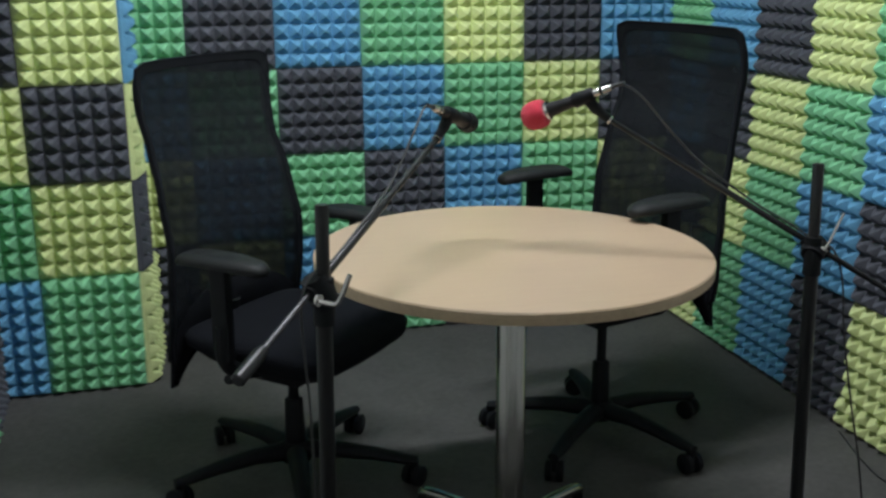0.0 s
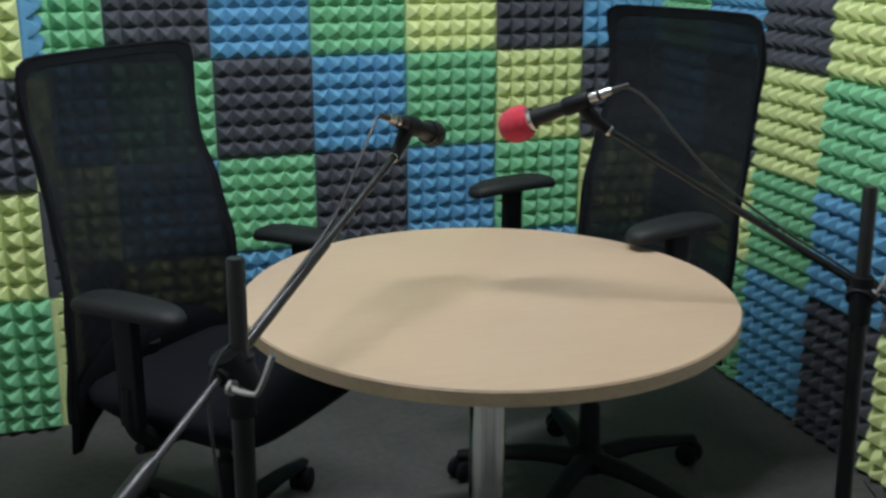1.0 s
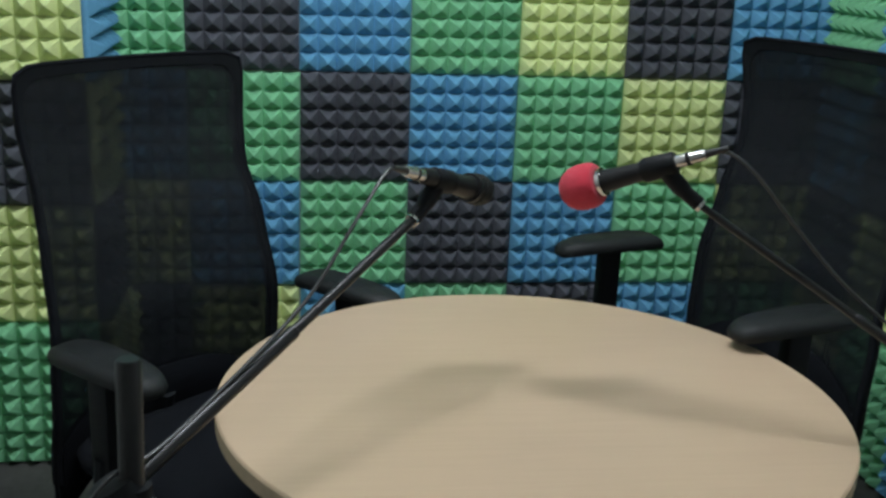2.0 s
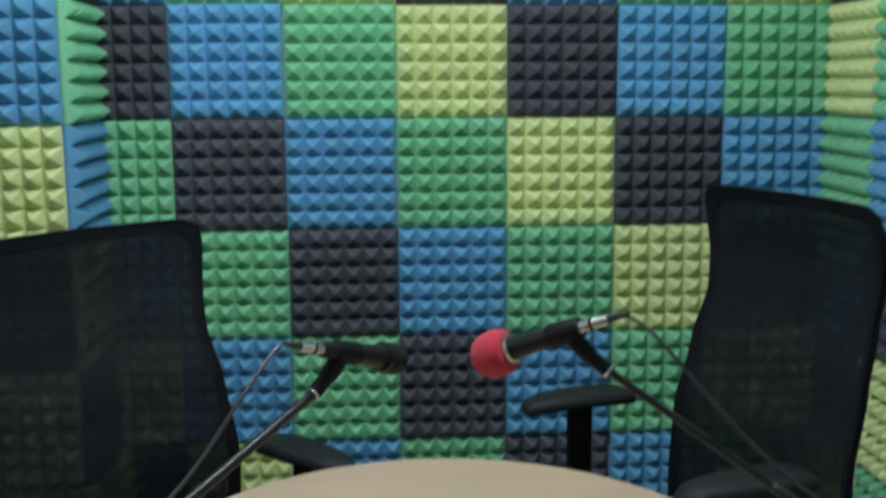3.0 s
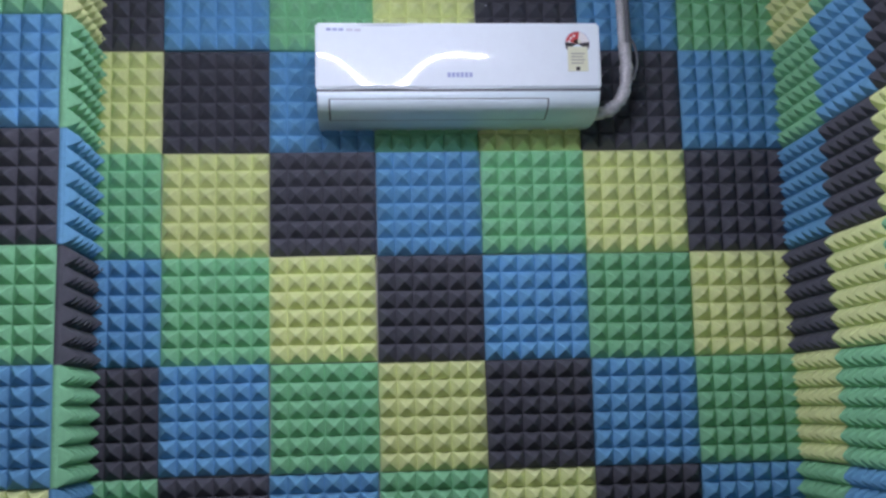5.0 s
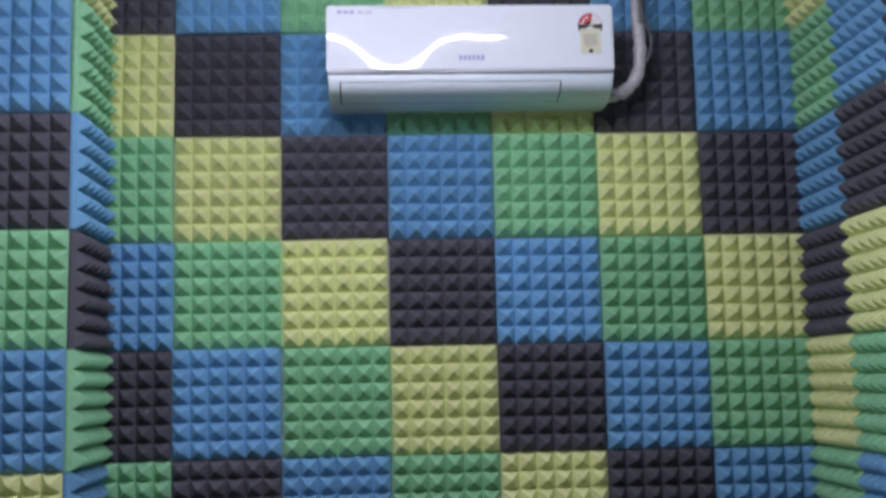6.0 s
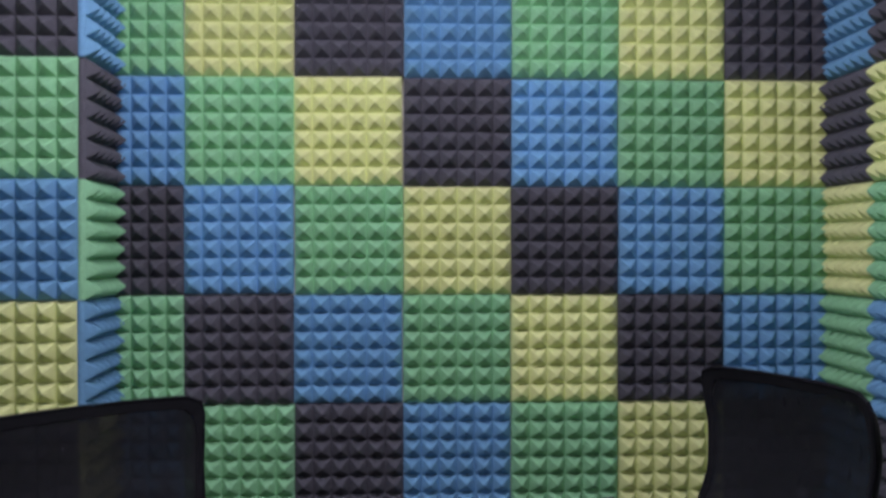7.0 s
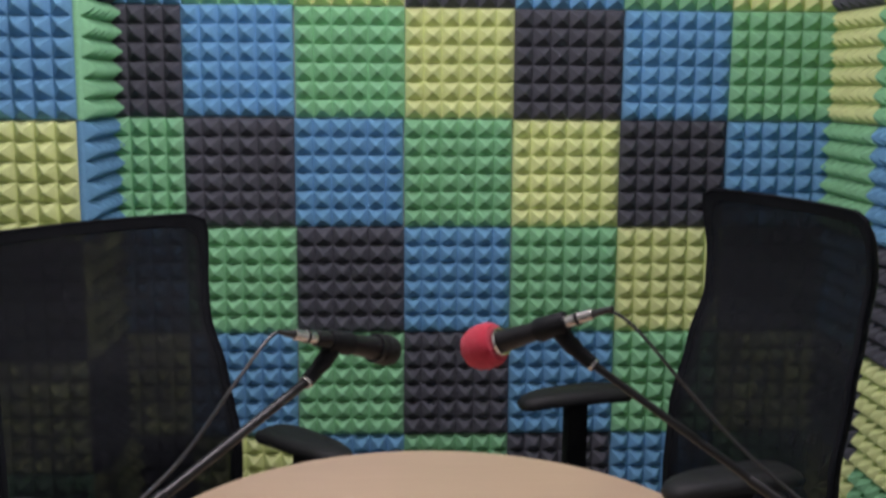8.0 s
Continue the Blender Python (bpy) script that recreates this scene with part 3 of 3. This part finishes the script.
microphone("microphone", (-0.081, -1.644, 1.107), (-0.203, -1.553, 1.0445), R_TIP, True, "black microphone with a red foam windscreen on a boom")


def cable(points, label):
    ob = part("microphone_cable", sweep(curve_points(points, 7), 0.0025, 8), M_CABLE)
    return tagged(ob, label, "cable", "microphone cables")


def on_boom(tip, tail, k, dz=0.014):
    return tuple(Vector(tip).lerp(Vector(tail), k) + Vector((0, 0, dz)))


cable([(-0.480, -1.630, 1.077), (-0.505, -1.658, 1.083), (-0.545, -1.715, 1.037), (-0.610, -1.790, 0.954), on_boom(L_TIP, L_TAIL, 0.50, 0.011), on_boom(L_TIP, L_TAIL, 0.62, 0.011),
       (-0.806, -2.012, 0.845), (-0.828, -2.035, 0.800), (-0.826, -2.040, 0.70), (-0.820, -2.040, 0.60), (-0.815, -2.035, 0.35), (-0.825, -2.05, 0.10), (-0.90, -2.10, 0.004), (-1.20, -2.30, 0.004), (-1.45, -2.9, 0.004)],
      "thin black cable running down a microphone boom")
cable([(-0.081, -1.644, 1.107), (-0.055, -1.660, 1.111), (-0.022, -1.680, 1.085), (0.035, -1.695, 1.018), (0.108, -1.720, 0.940), (0.205, -1.780, 0.862), on_boom(R_TIP, R_TAIL, 0.58), on_boom(R_TIP, R_TAIL, 0.68, 0.012),
       (0.362, -1.855, 0.762), (0.388, -1.860, 0.70), (0.407, -1.860, 0.575), (0.421, -1.860, 0.50), (0.451, -1.860, 0.367), (0.479, -1.860, 0.257), (0.515, -1.855, 0.10), (0.56, -1.84, 0.006), (0.66, -1.76, 0.003), (0.78, -1.64, 0.003), (0.80, -1.52, 0.003), (0.83, -1.40, 0.003), (0.87, -1.27, 0.003)],
      "thin black cable hanging from a boom stand to the floor")


# ---- air conditioner ----
def air_conditioner():
    x0, x1, top, seam, low = -0.467, 0.325, 2.534, 2.345, 2.232
    LOW = [(-0.2045, 2.334), (-0.2030, 2.318), (-0.1950, 2.304), (-0.1750, 2.294), (-0.1450, 2.286), (-0.1150, 2.281), (-0.0850, 2.278), (-0.0350, 2.280)]
    t = thing("air_conditioner", "white wall-mounted split air conditioner with a glossy front", "air conditioner", pose(0, 0, 0))
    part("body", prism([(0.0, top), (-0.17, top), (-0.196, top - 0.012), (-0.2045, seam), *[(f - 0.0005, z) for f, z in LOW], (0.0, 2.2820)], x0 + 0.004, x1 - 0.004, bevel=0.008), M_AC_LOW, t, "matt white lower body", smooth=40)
    def front(x, z):
        """Depth of the slightly warped front panel."""
        u, v = (x - x0) / (x1 - x0), (z - seam) / (top - seam)
        bend = (0.9 - 3.3 * math.exp(-(abs(u - 0.235) / 0.135) ** 3)) * math.exp(-(u / 0.8) ** 4)
        return -0.210 - 0.004 * math.sin(math.pi * v) - 0.0075 * (v - 0.5) * bend + 0.012 * (z - seam)
    bm = bmesh.new()
    nx, nz = 48, 16
    face, rear = [], []
    for j in range(nz + 1):
        z = seam + 0.003 + (top - seam) * j / nz
        face.append([bm.verts.new((x0 + (x1 - x0) * i / nx, front(x0 + (x1 - x0) * i / nx, z), z)) for i in range(nx + 1)])
        rear.append([bm.verts.new((x0 + (x1 - x0) * i / nx, -0.198, z)) for i in range(nx + 1)])
    for g in (face, rear):
        for j in range(nz):
            for i in range(nx):
                bm.faces.new((g[j][i], g[j][i + 1], g[j + 1][i + 1], g[j + 1][i]))
    loop = [(0, i) for i in range(nx + 1)] + [(j, nx) for j in range(1, nz + 1)] + [(nz, i) for i in range(nx - 1, -1, -1)] + [(j, 0) for j in range(nz - 1, 0, -1)]
    for (j0, i0), (j1, i1) in zip(loop, loop[1:] + loop[:1]):
        bm.faces.new((face[j0][i0], face[j1][i1], rear[j1][i1], rear[j0][i0]))
    bmesh.ops.recalc_face_normals(bm, faces=bm.faces)
    rim = [e for e in bm.edges if len(e.link_faces) == 2 and e.calc_face_angle(0) > 1.0]
    bmesh.ops.bevel(bm, geom=rim, offset=0.006, segments=3, affect="EDGES")
    panel = part("front_panel", bm, M_AC, t, "glossy white front panel", smooth=50)
    part("seam_gap", box(x0 + 0.003, x1 - 0.003, -0.2065, -0.195, seam - 0.0035, seam + 0.0035), M_PIPE, t)
    # outlet flap with a dark gap round it
    def skin(points, out):
        """The outline of a thin piece lying along the underside, from out below it to a little inside."""
        return [(f - out * 0.7, z - out * 0.7) for f, z in points] + [(f + 0.001, z + 0.003) for f, z in reversed(points)]
    part("outlet_gap", prism(skin([(-0.2034, 2.3215)] + LOW[1:5] + [(-0.1230, 2.2823)], 0.0016), x0 + 0.035, x1 - 0.149), M_GAP, t)
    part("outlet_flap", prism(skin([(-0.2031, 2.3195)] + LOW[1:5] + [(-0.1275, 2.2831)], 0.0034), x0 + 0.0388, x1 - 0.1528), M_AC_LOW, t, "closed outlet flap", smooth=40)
    # marks and label on the front
    def plate(name, a, b, c, d, mat, proud, label=""):
        ym = front((a + b) / 2, (c + d) / 2)
        return part(name, box(a, b, ym - proud, ym + 0.001, c, d), mat, panel, label)
    for k in range(6):
        plate("mark", -0.105 + 0.0120 * k, -0.0960 + 0.0120 * k, 2.380, 2.393, M_INK, 0.0015, "small blue maker's mark as plain bars" if k == 0 else "")
    for k in range(3):
        plate("mark", -0.437 + 0.017 * k, -0.424 + 0.017 * k, 2.513, 2.520, M_INK, 0.0012)
    for k in range(2):
        plate("mark", -0.382 + 0.022 * k, -0.364 + 0.022 * k, 2.513, 2.520, M_PALE, 0.0012)
    plate("label_card", 0.232, 0.288, 2.396, 2.466, M_CARD, 0.0015, "pale rating label")
    for k in range(4):
        plate("label_line", 0.241, 0.279 - 0.004 * (k % 2), 2.444 - 0.009 * k, 2.447 - 0.009 * k, M_PRINT, 0.0024)
    plate("label_spot", 0.254, 0.265, 2.397, 2.408, M_LABEL_BLACK, 0.0024)
    cx, cz = 0.260, 2.475
    for k, a in enumerate((112, 138, 164)):
        plate("star", cx + 0.023 * math.cos(radians(a)) - 0.003, cx + 0.023 * math.cos(radians(a)) + 0.003, cz + 0.024 * math.sin(radians(a)) - 0.003, cz + 0.024 * math.sin(radians(a)) + 0.003, M_LABEL_WHITE, 0.0032)
    for a0, a1, rad, mat, lab in ((-4, 184, 0.0355, M_PALE, ""), (0, 180, 0.033, M_LABEL_WHITE, "half-round rating label"), (78, 168, 0.0325, M_LABEL_RED, "red sector"), (-30, 8, 0.034, M_LABEL_BLACK, ""), (172, 210, 0.034, M_LABEL_BLACK, ""), (20, 160, 0.012, M_CARD, "")):
        bm = bmesh.new()
        proud = {0.0355: 0.0008, 0.033: 0.0014}.get(rad, 0.0022)
        ym = front(cx, cz + 0.015)
        pts = [(cx, cz)] + [(cx + rad * math.cos(radians(a0 + (a1 - a0) * k / 12)), cz + rad * 1.05 * math.sin(radians(a0 + (a1 - a0) * k / 12))) for k in range(13)]
        f = [bm.verts.new((px, ym - proud, pz)) for px, pz in pts]
        b = [bm.verts.new((px, ym + 0.003, pz)) for px, pz in pts]
        bm.faces.new(f)
        bm.faces.new(b)
        for k in range(len(pts)):
            bm.faces.new((f[k], f[(k + 1) % len(pts)], b[(k + 1) % len(pts)], b[k]))
        part("label_sector", bm, mat, panel, lab)
    return t


air_conditioner()


def refrigerant_pipe():
    t = thing("refrigerant_pipe", "pipe bundle wrapped in silver tape rising beside the air conditioner", "pipe", pose(0.40, -0.10, 2.35))
    o = Vector((0.40, -0.10, 2.35))
    pts = [(0.300, -0.10, 2.305), (0.340, -0.10, 2.306), (0.380, -0.10, 2.322), (0.413, -0.10, 2.365), (0.424, -0.10, 2.43), (0.422, -0.10, 2.51)]
    c = curve_points([Vector(p) - o for p in pts], 6)
    part("wrapping", sweep(c, [0.019 + 0.0016 * math.sin(k * 2.1) + 0.001 * math.sin(k * 5.3) for k in range(len(c))], 16), M_TAPE, t, "crinkled silver tape wrapping")
    part("pipe", sweep([Vector((0.417, -0.10, 2.49)) - o, Vector((0.415, -0.098, 2.62)) - o, Vector((0.411, -0.095, CEILING)) - o], 0.012, 14), M_TAPE, t)
    part("pipe", sweep([Vector((0.434, -0.098, 2.49)) - o, Vector((0.432, -0.096, 2.62)) - o, Vector((0.428, -0.093, CEILING)) - o], 0.011, 14), M_PIPE, t, "dark insulated pipe")
    part("cable", sweep(curve_points([Vector(p) - o for p in ((0.440, -0.112, 2.40), (0.455, -0.110, 2.45), (0.452, -0.105, 2.50), (0.440, -0.10, 2.53))], 5), 0.004, 8), M_PIPE, t)


refrigerant_pipe()


# ---- foam tiles, each on its wall ----
RISE = 0.0345
RINGS = ((1.0, 0.0, 0.02), (0.95, 0.06, 0.06), (0.62, 0.45, 0.09), (0.34, 0.76, 0.14), (0.15, 0.925, 0.26), (0.06, 0.98, 0.50))   # share of width, of height, corner cut


def foam_mesh(color, nx, nz, width, height, seed):
    """Rows of soft pyramids on a foam slab; local x across, z up, tips towards -y."""
    rnd = random.Random(seed)
    verts, faces = [], []
    gap = 0.0012
    sx, sz = (width - 2 * gap) / nx, (height - 2 * gap) / nz
    for i in range(nx):
        for j in range(nz):
            cx, cz = gap + (i + 0.5) * sx, gap + (j + 0.5) * sz
            ox, oz, h = rnd.uniform(-0.0014, 0.0014), rnd.uniform(-0.0016, 0.0012), RISE * rnd.uniform(0.95, 1.03)
            base = len(verts)
            for r, up, cut in RINGS:
                for a, b in ((-1, -1), (1, -1), (1, 1), (-1, 1)):
                    k = 1 - r
                    for fa, fb in ((1, 1 - cut), (1 - cut, 1)) if a * b > 0 else ((1 - cut, 1), (1, 1 - cut)):
                        verts.append((cx + a * fa * r * sx / 2 + ox * k, -h * up, cz + b * fb * r * sz / 2 + oz * k))
            verts.append((cx + ox, -h, cz + oz))
            for q in range(len(RINGS) - 1):
                for s in range(8):
                    a, b = base + q * 8 + s, base + q * 8 + (s + 1) % 8
                    faces.append((a, b, b + 8, a + 8))
            top = base + 8 * len(RINGS)
            for s in range(8):
                faces.append((top - 8 + s, top - 8 + (s + 1) % 8, top))
    soft = len(faces)
    # the slab's sides and back
    base = len(verts)
    for y in (0.0, BASE - 0.001):
        verts += [(gap, y, gap), (width - gap, y, gap), (width - gap, y, height - gap), (gap, y, height - gap)]
    for s in range(4):
        a, b = base + s, base + (s + 1) % 4
        faces.append((b, a, a + 4, b + 4))
    faces.append((base + 4, base + 5, base + 6, base + 7))
    me = bpy.data.meshes.new("tile")
    me.from_pydata(verts, [], faces)
    me.polygons.foreach_set("use_smooth", [True] * len(faces))
    bend = []                 # ridges half rounded, the slab's sides flat
    for p in me.polygons:
        flat = p.normal.copy()
        bend += [flat.lerp(me.vertices[v].normal, 0.34).normalized() if p.index < soft else flat for v in p.vertices]
    me.normals_split_custom_set(bend)
    me.materials.append(FOAM[color])
    return me


MADE = {}


def tile(wall, color, m, nx=6, nz=6, width=T, height=T):
    key = (color, nx, nz, random.randrange(3))
    if key not in MADE:
        MADE[key] = foam_mesh(color, nx, nz, width, height, len(MADE))
    ob = new("tile", MADE[key])
    ob.parent = wall
    ob.matrix_basis = m @ pose(random.uniform(-0.0020, 0.0020), random.uniform(-0.005, 0), random.uniform(-0.0018, 0.0018), random.uniform(-0.3, 0.3), random.uniform(-0.35, 0.35), random.uniform(-0.3, 0.3))
    return ob


# colours by row, from the ceiling down; the last row is a cut strip at the floor
BACK_ROWS = ["KBGYKBG", "YKBGYKB", "GYKBGYK", "BGYKBGY", "KBGYKBG", "GKBGYKB", "BGKBGYK", "YBGKBGY", "KYBGKBG", "KYBGKBG"]
PILLAR_ROWS = ["KG", "GB", "YK", "BG", "GB", "KY", "YK", "GY", "BG", "BG"]
SIDE_ROWS = ["Y", "G", "B", "K", "G", "B", "Y", "K", "Y", "Y"]
RIGHT_ROWS = ["YGBKY", "GBKYG", "BKYGB", "KYGBK", "YGBKY", "GBKYG", "BKYGB", "KYGBK", "YGBKY", "YGBKY"]
LEFT_ROWS = ["BG", "KB", "YK", "GY", "BG", "KB", "YK", "GY", "KG", "KG"]
STRIP = Z3 - 3 * T
for r in range(10):
    z = Z3 + (5 - r) * T if r < 9 else 0.0
    z, nz, h = (z, 6, T) if r < 9 else (0.001, 2, STRIP - 0.001)
    for c, color in enumerate(BACK_ROWS[r]):
        if c == 0:
            tile(wall_back, color, pose(PILLAR_X + 0.009, 0, z), 4, nz, -3 * T - PILLAR_X - 0.009, h)
        else:
            tile(wall_back, color, pose((c - 4) * T, 0, z), 6, nz, T, h)
    for c, color in enumerate(PILLAR_ROWS[r]):
        if c == 0:
            tile(pillar, color, pose(LEFT, PILLAR_Y, z), 3, nz, 0.153, h)
        else:
            tile(pillar, color, pose(PILLAR_X - T, PILLAR_Y, z), 6, nz, T, h)
    peel = 5 if r >= 8 else 0          # the lowest ones come away from the pillar at the back
    tile(pillar, SIDE_ROWS[r], pose(PILLAR_X + 0.013, PILLAR_Y + 0.002, z, 0, 0, 90 - peel), 6, nz, T, h)
    for c, color in enumerate(RIGHT_ROWS[r]):
        shift = 0.02 if r == 9 and c == 4 else 0.0
        tile(wall_right, color, pose(RIGHT - shift * 0.3, -c * T + shift, z, 0, 0, -90), 6, nz, T, h)
    for c, color in enumerate(LEFT_ROWS[r]):
        tile(wall_left, color, pose(LEFT, PILLAR_Y - (c + 1) * T, z, 0, 0, 90), 6, nz, T, h)
